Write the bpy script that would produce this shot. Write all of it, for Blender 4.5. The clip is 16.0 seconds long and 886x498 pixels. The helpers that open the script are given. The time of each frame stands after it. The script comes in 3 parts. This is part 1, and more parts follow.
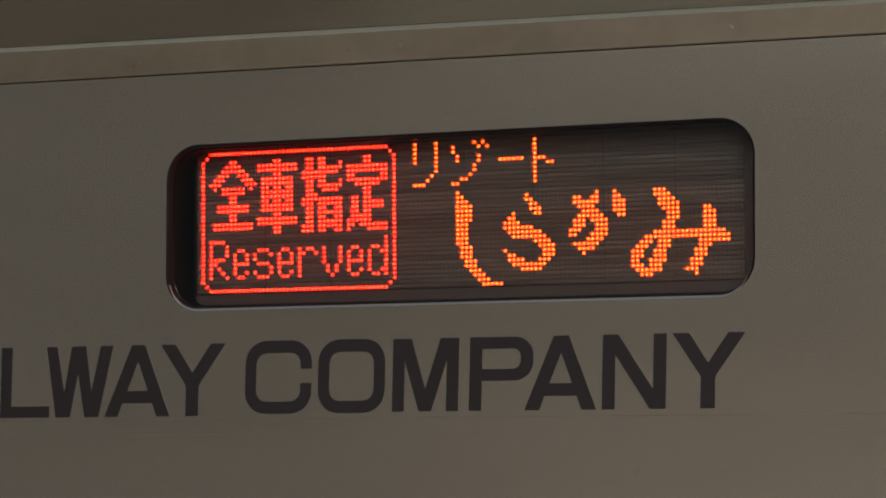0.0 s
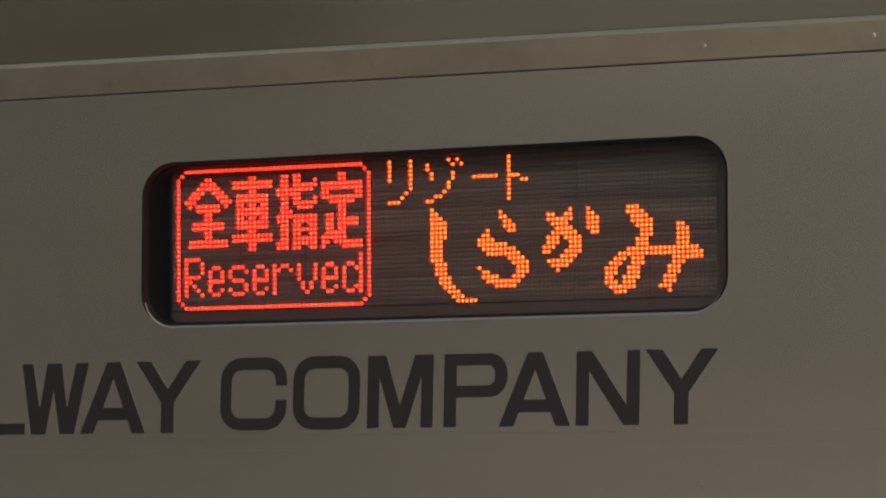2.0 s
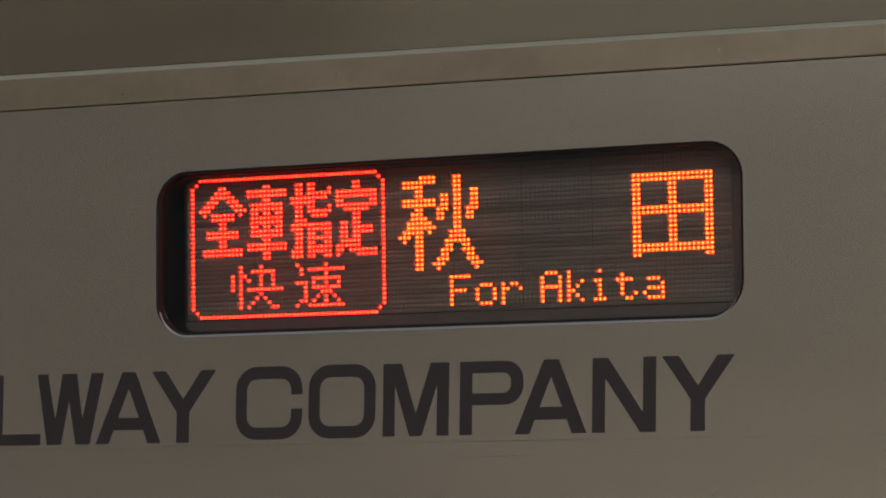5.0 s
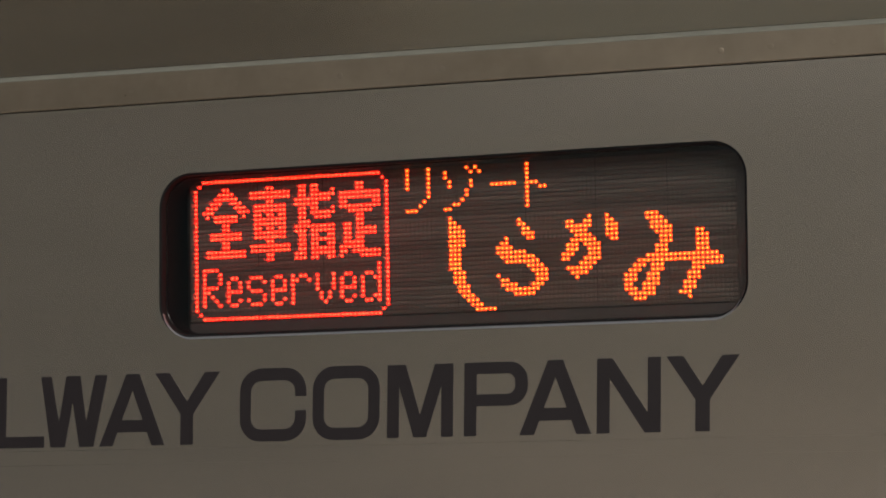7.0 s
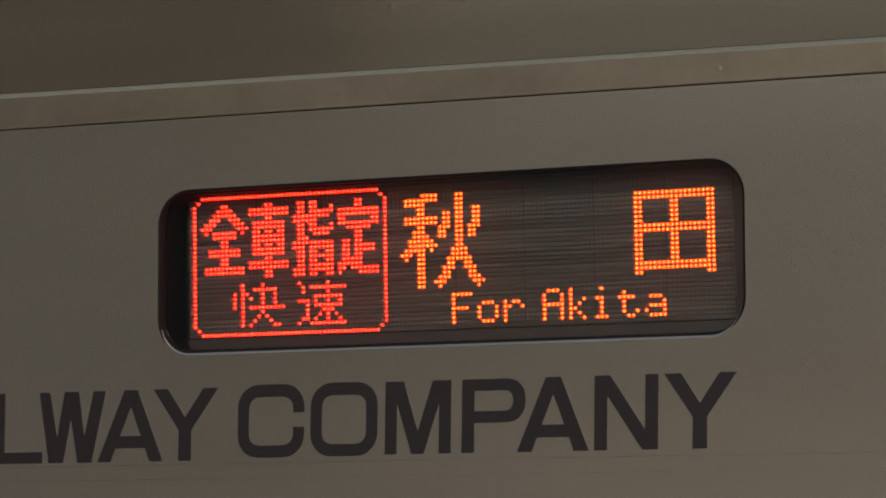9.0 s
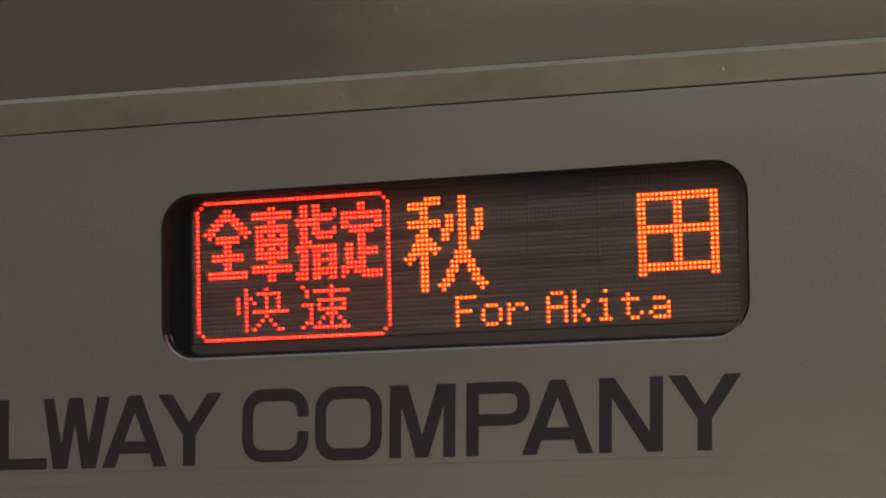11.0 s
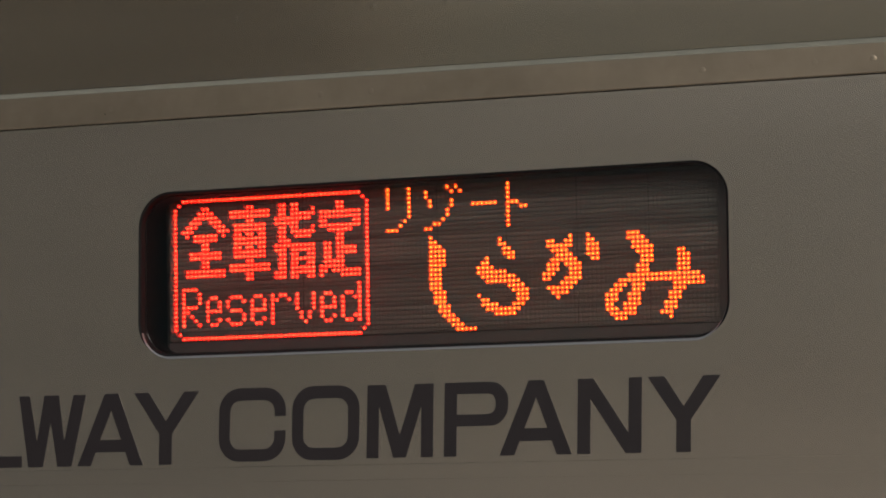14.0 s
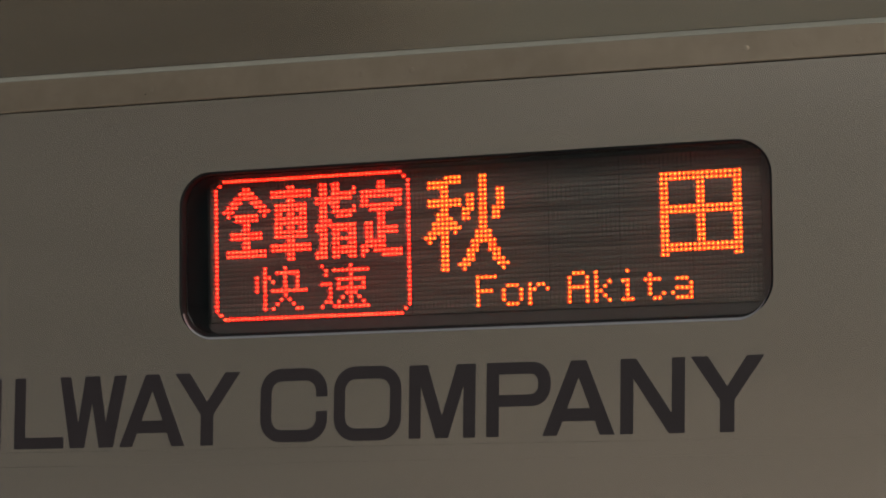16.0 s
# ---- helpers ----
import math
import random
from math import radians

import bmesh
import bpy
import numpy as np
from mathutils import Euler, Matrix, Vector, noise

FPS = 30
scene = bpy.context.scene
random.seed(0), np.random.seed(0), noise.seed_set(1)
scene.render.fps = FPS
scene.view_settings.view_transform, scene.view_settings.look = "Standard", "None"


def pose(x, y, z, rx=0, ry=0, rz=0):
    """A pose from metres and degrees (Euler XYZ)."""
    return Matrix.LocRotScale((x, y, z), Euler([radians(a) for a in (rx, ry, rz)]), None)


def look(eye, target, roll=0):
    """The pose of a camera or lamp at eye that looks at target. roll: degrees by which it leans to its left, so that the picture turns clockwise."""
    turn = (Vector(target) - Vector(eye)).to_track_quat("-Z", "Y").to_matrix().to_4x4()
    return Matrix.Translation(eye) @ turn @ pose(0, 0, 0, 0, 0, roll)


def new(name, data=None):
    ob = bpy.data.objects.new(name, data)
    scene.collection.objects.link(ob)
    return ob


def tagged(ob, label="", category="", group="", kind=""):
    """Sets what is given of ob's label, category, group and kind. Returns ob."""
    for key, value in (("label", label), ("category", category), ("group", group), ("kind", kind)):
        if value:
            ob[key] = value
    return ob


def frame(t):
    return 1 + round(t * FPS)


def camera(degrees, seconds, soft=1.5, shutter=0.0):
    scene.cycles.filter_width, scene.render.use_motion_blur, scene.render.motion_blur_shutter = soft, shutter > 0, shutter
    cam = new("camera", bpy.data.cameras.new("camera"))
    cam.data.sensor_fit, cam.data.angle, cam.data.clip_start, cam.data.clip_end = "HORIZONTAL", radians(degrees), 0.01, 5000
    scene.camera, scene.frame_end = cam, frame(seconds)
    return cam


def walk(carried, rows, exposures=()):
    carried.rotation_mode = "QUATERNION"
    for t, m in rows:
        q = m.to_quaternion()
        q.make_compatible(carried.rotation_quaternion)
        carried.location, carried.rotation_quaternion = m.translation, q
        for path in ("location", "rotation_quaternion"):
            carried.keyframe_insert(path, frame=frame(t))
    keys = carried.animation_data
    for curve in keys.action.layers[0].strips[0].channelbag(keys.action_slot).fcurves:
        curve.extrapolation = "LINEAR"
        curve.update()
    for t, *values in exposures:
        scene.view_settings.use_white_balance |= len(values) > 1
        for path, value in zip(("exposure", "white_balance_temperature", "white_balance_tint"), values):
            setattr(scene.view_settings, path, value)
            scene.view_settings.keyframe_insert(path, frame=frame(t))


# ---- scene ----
# ---- camera and its walk ----
cam = camera(18.397, 16.0, soft=1.72, shutter=0.6)
# seconds, the eye's place, and its turn to the left, up and over in degrees
PATH = [
    (0.0, 1.4098, -2.7223, 1.6839, 22.029, 3.850, -0.407),
    (0.5, 1.4104, -2.7217, 1.6835, 21.847, 4.101, -0.520),
    (1.0, 1.4124, -2.7287, 1.6829, 21.697, 4.349, -0.430),
    (1.5, 1.4137, -2.7359, 1.6830, 21.405, 4.429, -0.602),
    (2.0, 1.4139, -2.7347, 1.6834, 21.475, 4.197, -0.489),
    (2.1, 1.4127, -2.7315, 1.6835, 21.463, 4.013, -0.434),
    (2.2, 1.4116, -2.7283, 1.6836, 21.380, 3.746, -0.378),
    (2.3, 1.4104, -2.7251, 1.6838, 21.314, 3.450, -0.323),
    (2.4, 1.4093, -2.7219, 1.6839, 21.765, 2.946, -0.268),
    (2.5, 1.4081, -2.7187, 1.6840, 22.206, 2.675, -0.213),
    (2.6, 1.4073, -2.7169, 1.6838, 22.210, 2.454, -0.163),
    (2.7, 1.4066, -2.7152, 1.6836, 22.269, 2.161, -0.112),
    (2.8, 1.4059, -2.7135, 1.6833, 22.330, 1.916, -0.062),
    (2.9, 1.4051, -2.7117, 1.6831, 22.357, 1.833, -0.012),
    (3.0, 1.4044, -2.7100, 1.6829, 22.163, 2.187, 0.039),
    (3.1, 1.4050, -2.7118, 1.6830, 21.449, 2.330, -0.073),
    (3.2, 1.4057, -2.7135, 1.6831, 20.615, 2.412, -0.186),
    (3.3, 1.4064, -2.7153, 1.6832, 20.437, 2.987, -0.298),
    (3.4, 1.4070, -2.7171, 1.6833, 20.334, 3.692, -0.410),
    (3.5, 1.4077, -2.7188, 1.6835, 20.406, 3.713, -0.522),
    (3.6, 1.4082, -2.7190, 1.6836, 20.992, 3.512, -0.568),
    (3.7, 1.4088, -2.7193, 1.6837, 21.487, 3.325, -0.614),
    (3.8, 1.4093, -2.7195, 1.6838, 21.688, 3.167, -0.660),
    (3.9, 1.4098, -2.7197, 1.6839, 21.717, 3.071, -0.706),
    (4.0, 1.4104, -2.7199, 1.6841, 21.694, 3.135, -0.752),
    (4.2, 1.4120, -2.7240, 1.6845, 21.841, 3.781, -0.659),
    (6.3, 1.4202, -2.7233, 1.6865, 21.771, 4.535, -1.140),
    (6.5, 1.4203, -2.7215, 1.6867, 21.861, 4.312, -1.134),
    (7.0, 1.4143, -2.7196, 1.6884, 21.978, 4.299, -1.055),
    (7.5, 1.4166, -2.7213, 1.6852, 21.746, 4.389, -0.943),
    (8.0, 1.4158, -2.7285, 1.6846, 21.675, 4.745, -1.064),
    (8.5, 1.4178, -2.7258, 1.6852, 21.887, 4.659, -1.200),
    (9.0, 1.4154, -2.7257, 1.6826, 21.910, 4.756, -0.897),
    (11.5, 1.4149, -2.7172, 1.6848, 22.017, 4.797, -1.309),
    (12.0, 1.4119, -2.7115, 1.6824, 21.761, 4.793, -0.971),
    (12.5, 1.4072, -2.7065, 1.6818, 21.581, 4.636, -0.843),
    (13.0, 1.4026, -2.7019, 1.6820, 21.689, 4.331, -0.822),
    (13.5, 1.4081, -2.6999, 1.6834, 21.665, 4.449, -0.837),
    (14.0, 1.4088, -2.7103, 1.6832, 21.528, 4.819, -0.946),
    (14.5, 1.4073, -2.7115, 1.6801, 21.658, 5.004, -0.866),
    (15.0, 1.4023, -2.7062, 1.6819, 22.098, 4.660, -0.857),
    (15.5, 1.4007, -2.7025, 1.6822, 22.238, 4.631, -0.893),
    (16.0, 1.4000, -2.7014, 1.6845, 22.317, 4.403, -1.010),
]

def aim(x, y, z, yaw, pitch, roll):
    """A pose at x, y, z, turned to the left by yaw and up by pitch degrees."""
    a, b = radians(yaw), radians(pitch)
    way = Vector((-math.sin(a) * math.cos(b), math.cos(a) * math.cos(b), math.sin(b)))
    return look((x, y, z), Vector((x, y, z)) + way, roll)


walk(cam, [(t, aim(*where)) for t, *where in PATH],
     exposures=[(0.0, -0.04), (2.5, -0.02), (3.0, 0.35), (4.0, 0.24), (6.4, 0.0), (16.0, 0.0)])

# ---- light ----
world = bpy.data.worlds.new("world")
scene.world = world
world.use_nodes = True
sky = world.node_tree.nodes.new("ShaderNodeTexSky")
sky.sky_type, sky.sun_disc = "NISHITA", False
sky.sun_elevation, sky.sun_rotation = radians(22), radians(157)
sky.dust_density, sky.ozone_density = 4.0, 1.0
ground_light = world.node_tree.nodes["Background"]
world.node_tree.links.new(sky.outputs[0], ground_light.inputs[0])
ground_light.inputs[1].default_value = 0.0445

sun = new("sun", bpy.data.lights.new("sun", "SUN"))
sun.data.energy, sun.data.angle, sun.data.color = 1.25, radians(35), (1.0, 0.94, 0.85)
sun.matrix_world = look((3.0, -7, 3.08), (0, 0, 0))


# ---- materials ----
def material(name, colour, rough=0.5, metal=0.0, specular=0.5, grain=0.0, grain_size=40.0,
             mottle=0.0, mottle_size=3.0, bump=0.0, bump_size=200.0, streak=(1, 1, 1), warp=0.0):
    m = bpy.data.materials.new(name)
    m.use_nodes = True
    nodes, links = m.node_tree.nodes, m.node_tree.links
    bsdf = nodes["Principled BSDF"]
    bsdf.inputs["Base Color"].default_value = (*colour, 1)
    bsdf.inputs["Roughness"].default_value = rough
    bsdf.inputs["Metallic"].default_value = metal
    bsdf.inputs["Specular IOR Level"].default_value = specular
    place = nodes.new("ShaderNodeTexCoord")
    mapping = nodes.new("ShaderNodeMapping")
    mapping.inputs["Scale"].default_value = streak
    links.new(place.outputs["Object"], mapping.inputs[0])

    def noise_at(size, detail):
        n = nodes.new("ShaderNodeTexNoise")
        n.inputs["Scale"].default_value, n.inputs["Detail"].default_value = size, detail
        links.new(mapping.outputs[0], n.inputs[0])
        return n.outputs["Fac"]

    if grain or mottle:
        total = None
        for amount, size in ((grain, grain_size), (mottle, mottle_size)):
            if not amount:
                continue
            span = nodes.new("ShaderNodeMapRange")
            span.inputs["From Min"].default_value, span.inputs["From Max"].default_value = 0.25, 0.75
            span.inputs["To Min"].default_value, span.inputs["To Max"].default_value = 1 - amount, 1 + amount
            links.new(noise_at(size, 4), span.inputs["Value"])
            if total is None:
                total = span.outputs[0]
            else:
                product = nodes.new("ShaderNodeMath")
                product.operation = "MULTIPLY"
                links.new(total, product.inputs[0]), links.new(span.outputs[0], product.inputs[1])
                total = product.outputs[0]
        tint = nodes.new("ShaderNodeVectorMath")
        tint.operation = "SCALE"
        tint.inputs[0].default_value = colour
        links.new(total, tint.inputs["Scale"])
        links.new(tint.outputs[0], bsdf.inputs["Base Color"])
        wear = nodes.new("ShaderNodeMath")
        wear.operation = "MULTIPLY"
        wear.inputs[1].default_value = rough
        links.new(total, wear.inputs[0])
        links.new(wear.outputs[0], bsdf.inputs["Roughness"])
    if bump:
        relief = nodes.new("ShaderNodeBump")
        relief.inputs["Strength"].default_value, relief.inputs["Distance"].default_value = bump, 0.002
        links.new(noise_at(bump_size, 3), relief.inputs["Height"])
        links.new(relief.outputs[0], bsdf.inputs["Normal"])
        if warp:
            # a rolled sheet is never quite flat: long shallow waves
            waves, dent = nodes.new("ShaderNodeTexNoise"), nodes.new("ShaderNodeBump")
            wide = nodes.new("ShaderNodeMapping")
            wide.inputs["Scale"].default_value = (0.9, 1.0, 3.5)
            waves.inputs["Scale"].default_value, waves.inputs["Detail"].default_value = 1.0, 2.0
            dent.inputs["Strength"].default_value, dent.inputs["Distance"].default_value = 1.0, warp
            links.new(place.outputs["Object"], wide.inputs[0]), links.new(wide.outputs[0], waves.inputs[0])
            links.new(waves.outputs["Fac"], dent.inputs["Height"])
            links.new(dent.outputs[0], relief.inputs["Normal"])
    return m


def glowing(name, colour, strength):
    m = bpy.data.materials.new(name)
    m.use_nodes = True
    bsdf = m.node_tree.nodes["Principled BSDF"]
    bsdf.inputs["Base Color"].default_value = (0.08, 0.06, 0.05, 1)
    bsdf.inputs["Roughness"].default_value = 0.3
    bsdf.inputs["Emission Color"].default_value = (*colour, 1)
    bsdf.inputs["Emission Strength"].default_value = strength
    return m


def board_material(name, colour, rough):
    """Dark smoky plastic with streaks along each row, another tone from row to row."""
    m = bpy.data.materials.new(name)
    m.use_nodes = True
    nodes, links = m.node_tree.nodes, m.node_tree.links
    bsdf = nodes["Principled BSDF"]
    bsdf.inputs["Roughness"].default_value = rough
    info, place = nodes.new("ShaderNodeObjectInfo"), nodes.new("ShaderNodeTexCoord")
    shift, streak = nodes.new("ShaderNodeVectorMath"), nodes.new("ShaderNodeTexNoise")
    shift.operation = "MULTIPLY_ADD"
    shift.inputs[1].default_value = (6.0, 60.0, 60.0)
    offset = nodes.new("ShaderNodeCombineXYZ")
    far = nodes.new("ShaderNodeMath")
    far.operation = "MULTIPLY"
    far.inputs[1].default_value = 40.0
    links.new(info.outputs["Random"], far.inputs[0])
    links.new(far.outputs[0], offset.inputs[0])
    links.new(place.outputs["Object"], shift.inputs[0]), links.new(offset.outputs[0], shift.inputs[2])
    streak.inputs["Scale"].default_value, streak.inputs["Detail"].default_value = 1.0, 5.0
    links.new(shift.outputs[0], streak.inputs[0])
    tone = nodes.new("ShaderNodeMapRange")
    tone.inputs["To Min"].default_value, tone.inputs["To Max"].default_value = 0.62, 1.3
    links.new(info.outputs["Random"], tone.inputs["Value"])
    span = nodes.new("ShaderNodeMapRange")
    span.inputs["From Min"].default_value, span.inputs["From Max"].default_value = 0.3, 0.7
    span.inputs["To Min"].default_value, span.inputs["To Max"].default_value = 0.45, 1.6
    links.new(streak.outputs["Fac"], span.inputs["Value"])
    both, tint = nodes.new("ShaderNodeMath"), nodes.new("ShaderNodeVectorMath")
    both.operation, tint.operation = "MULTIPLY", "SCALE"
    links.new(tone.outputs[0], both.inputs[0]), links.new(span.outputs[0], both.inputs[1])
    tint.inputs[0].default_value = colour
    links.new(both.outputs[0], tint.inputs["Scale"])
    links.new(tint.outputs[0], bsdf.inputs["Base Color"])
    return m


def cover_glass():
    """A clear pane, mostly see-through: scatter imitates lens bloom, raised gloss veils the dark."""
    m = bpy.data.materials.new("bloom_glass")
    m.use_nodes = True
    nodes, links = m.node_tree.nodes, m.node_tree.links
    clear = nodes.new("ShaderNodeBsdfTransparent")
    haze = nodes.new("ShaderNodeBsdfRefraction")
    haze.inputs["Roughness"].default_value, haze.inputs["IOR"].default_value = 0.6, 1.12
    gloss = nodes.new("ShaderNodeBsdfGlossy")
    gloss.inputs["Roughness"].default_value = 0.12
    first, second = nodes.new("ShaderNodeMixShader"), nodes.new("ShaderNodeMixShader")
    first.inputs[0].default_value = 0.18
    rim = nodes.new("ShaderNodeFresnel")
    rim.inputs[0].default_value = 2.6
    links.new(clear.outputs[0], first.inputs[1]), links.new(haze.outputs[0], first.inputs[2])
    links.new(rim.outputs[0], second.inputs[0])
    links.new(first.outputs[0], second.inputs[1]), links.new(gloss.outputs[0], second.inputs[2])
    links.new(second.outputs[0], nodes["Material Output"].inputs["Surface"])
    return m


PANEL = material("beige_silver_paint", (0.560, 0.524, 0.460), 0.2, 0.8, 0.5, 0.012, 40, 0.06, 2.6, 0.001, 30, (0.3, 1, 1.6), 0.0025)
STRIP = material("satin_brown_steel", (0.365, 0.32, 0.255), 0.3, 0.7, 0.5, 0.05, 60, 0.12, 9.0, 0.05, 200)
UPPER = material("brushed_brown_steel", (0.84, 0.735, 0.585), 0.13, 0.91, 0.5, 0.03, 30, 0.06, 3.0, 0.02, 8, (0.4, 1, 6), 0.001)
STEEL = material("bright_steel_edge", (0.26, 0.27, 0.235), 0.5, 0.3, 0.5, 0.06, 50)
GASKET = material("dark_rubber", (0.014, 0.016, 0.018), 0.6, 0, 0.08, 0.1, 70)
# paler than the gasket: sky highlight on the edge, put into the colour
RIM_SHINE = material("edge_highlight_metal", (0.25, 0.265, 0.295), 0.45, 0.45, 0.5, 0.05, 80)
SEAM = material("black_sealant", (0.012, 0.011, 0.010), 0.7, 0, 0.3, 0.1, 90)
INK = material("charcoal_lettering", (0.022, 0.0195, 0.0235), 0.42, 0, 0.4, 0.06, 60)
BLACK = material("black_housing", (0.005, 0.009, 0.010), 0.6, 0, 0.03, 0.1, 50)
BOARD = board_material("dark_led_board", (0.078, 0.078, 0.071), 0.5)
DIODE = board_material("unlit_diode_lens", (0.112, 0.112, 0.103), 0.45)
FRAME = material("dark_grey_frame", (0.062, 0.062, 0.064), 0.5, 0, 0.5, 0.1, 60)
FLOOR = material("platform_concrete", (0.70, 0.61, 0.54), 0.85, 0, 0.4, 0.1, 12, 0.12, 1.2, 0.06, 30)
# tones of the unseen walls, set for how the car side mirrors them
WALL_PALE = material("olive_reflected_wall", (0.415, 0.45, 0.395), 0.8, 0, 0.3, 0.08, 9, 0.12, 0.6)
WALL = material("grey_green_reflected_wall", (0.27, 0.285, 0.25), 0.8, 0, 0.3, 0.08, 9, 0.12, 0.6)
# dark tone for the added slanted mass that the car side mirrors
SLANT_DARK = material("dark_reflected_slant", (0.13, 0.132, 0.115), 0.8, 0, 0.3, 0.08, 9, 0.12, 0.6)
GLASS = cover_glass()
RED_CORE = glowing("red_diode_core", (1.0, 0.25, 0.085), 4.6)
RED_LENS = glowing("red_diode_lens", (1.0, 0.003, 0.0006), 5.4)
AMBER_CORE = glowing("amber_diode_core", (1.0, 0.50, 0.055), 4.6)
AMBER_LENS = glowing("amber_diode_lens", (1.0, 0.040, 0.0005), 5.2)

Z = 2.0            # height of the top row of diodes over the platform
PITCH = 0.005      # from diode to diode
COLUMNS, ROWS = 128, 32
DEPTH = 0.040      # the board's front lies this far behind the car's side


# ---- mesh helpers ----
def part(name, bm, mat, parent, label="", smooth=False, at=None):
    """Links a bmesh as one mesh object under a thing or a part."""
    mesh = bpy.data.meshes.new(name)
    bm.to_mesh(mesh)
    bm.free()
    for m in mat if isinstance(mat, (list, tuple)) else [mat]:
        mesh.materials.append(m)
    if smooth:
        mesh.polygons.foreach_set("use_smooth", [True] * len(mesh.polygons))
    ob = new(name, mesh)
    ob.parent = parent
    if at:
        ob.location = at
    return tagged(ob, label)


def empty(name, place=(0, 0, 0)):
    ob = new(name)
    ob.location = place
    ob.empty_display_size = 0.1
    return ob


def add_box(bm, x0, x1, y0, y1, z0, z1):
    v = [bm.verts.new((x, y, z)) for z in (z0, z1) for y in (y0, y1) for x in (x0, x1)]
    for f in ((0, 2, 3, 1), (4, 5, 7, 6), (0, 1, 5, 4), (2, 6, 7, 3), (0, 4, 6, 2), (1, 3, 7, 5)):
        bm.faces.new([v[i] for i in f])


def box(x0, x1, y0, y1, z0, z1):
    bm = bmesh.new()
    add_box(bm, x0, x1, y0, y1, z0, z1)
    return bm


def profile(points, x0, x1):
    """A long bar: a closed outline of (y, z), anticlockwise seen from +x, swept from x0 to x1."""
    bm = bmesh.new()
    a = [bm.verts.new((x0, y, z)) for y, z in points]
    b = [bm.verts.new((x1, y, z)) for y, z in points]
    n = len(points)
    for i in range(n):
        bm.faces.new((a[i], a[(i + 1) % n], b[(i + 1) % n], b[i]))
    bm.faces.new(a[::-1]), bm.faces.new(b)
    bmesh.ops.recalc_face_normals(bm, faces=bm.faces)
    return bm


SKEW = 0.012      # the opening leans by this much


def rounded(x0, x1, z0, z1, r, steps=10):
    """The outline of a rectangle with round corners, from the top right corner on, anticlockwise."""
    out = []
    for cx, cz, start in ((x1 - r, z1 - r, 0), (x0 + r, z1 - r, 90), (x0 + r, z0 + r, 180), (x1 - r, z0 + r, 270)):
        for k in range(steps + 1):
            a = radians(start + 90 * k / steps)
            z = cz + r * math.sin(a)
            out.append((cx + r * math.cos(a) + SKEW * (z - (z0 + z1) / 2), z))
    return out


# ---- the railcar ----
AX0, AX1, AZ0, AZ1, AR = -0.0268, 0.6552, Z - 0.1762, Z + 0.0081, 0.0385   # the sign's opening
SEAM_Z = Z + 0.0845
LEAN = 0.0050      # the strip over the sign drops this much a metre


def strip_z(x):
    return SEAM_Z - LEAN * (x - 0.75)


def leant(ob):
    """Turns a part of the strip about the point where it meets the side sheet."""
    pivot = Matrix.Translation((0.75, 0, SEAM_Z))
    ob.matrix_basis = pivot @ Matrix.Rotation(LEAN, 4, "Y") @ pivot.inverted() @ ob.matrix_basis
    return ob


def tapered(bm):
    """The strip grows a little higher towards -x, round the sign: its top edge leans more than its foot."""
    for x in (-1.5, 2.5):
        bmesh.ops.bisect_plane(bm, geom=bm.verts[:] + bm.edges[:] + bm.faces[:], plane_co=(x, 0, 0), plane_no=(1, 0, 0))
    for v in bm.verts:
        if v.co.z > Z + 0.11:
            v.co.z -= 0.0046 * (min(max(v.co.x, -1.5), 2.5) - 0.52)
    return bm


railcar = tagged(empty("railcar", (0, 0, 0)), "beige-silver painted steel railcar standing beside the platform", "train")


def side_sheet():
    """The car's side with the round-cornered opening for the sign, 3 mm thick."""
    bm = bmesh.new()
    x0, x1, z0, z1 = -10.0, 10.0, Z - 0.2992, SEAM_Z
    hole = rounded(AX0, AX1, AZ0, AZ1, AR)
    cx, cz = (AX0 + AX1) / 2, (AZ0 + AZ1) / 2
    outer = []
    for x, z in hole:
        fx = (x1 - cx if x > cx else cx - x0) / max(abs(x - cx), 1e-9)
        fz = (z1 - cz if z > cz else cz - z0) / max(abs(z - cz), 1e-9)
        corner_x = x - (AX0 + AR if x < cx else AX1 - AR)
        corner_z = z - (AZ0 + AR if z < cz else AZ1 - AR)
        if abs(corner_z) >= abs(corner_x):
            outer.append((x, strip_z(x) if z > cz else z0))
        else:
            outer.append((x1 if x > cx else x0, z))
    front_in = [bm.verts.new((x, 0, z)) for x, z in hole]
    front_out = [bm.verts.new((x, 0, z)) for x, z in outer]
    n = len(hole)
    for i in range(n):
        j = (i + 1) % n
        a, b = front_out[i], front_out[j]
        pa, pb = outer[i], outer[j]
        if (pa[0] in (x0, x1)) != (pb[0] in (x0, x1)):
            end = x1 if hole[i][0] > cx else x0
            corner = bm.verts.new((end, 0, strip_z(end) if hole[i][1] > cz else z0))
            bm.faces.new((front_in[i], front_in[j], b, corner, a))
        else:
            bm.faces.new((front_in[i], front_in[j], b, a))
    bmesh.ops.recalc_face_normals(bm, faces=bm.faces)
    for f in bm.faces:
        if f.normal.y > 0:
            f.normal_flip()
    rim = bmesh.ops.extrude_face_region(bm, geom=bm.faces[:])
    bmesh.ops.translate(bm, vec=(0, 0.003, 0), verts=[v for v in rim["geom"] if isinstance(v, bmesh.types.BMVert)])
    bmesh.ops.recalc_face_normals(bm, faces=bm.faces)
    return bm


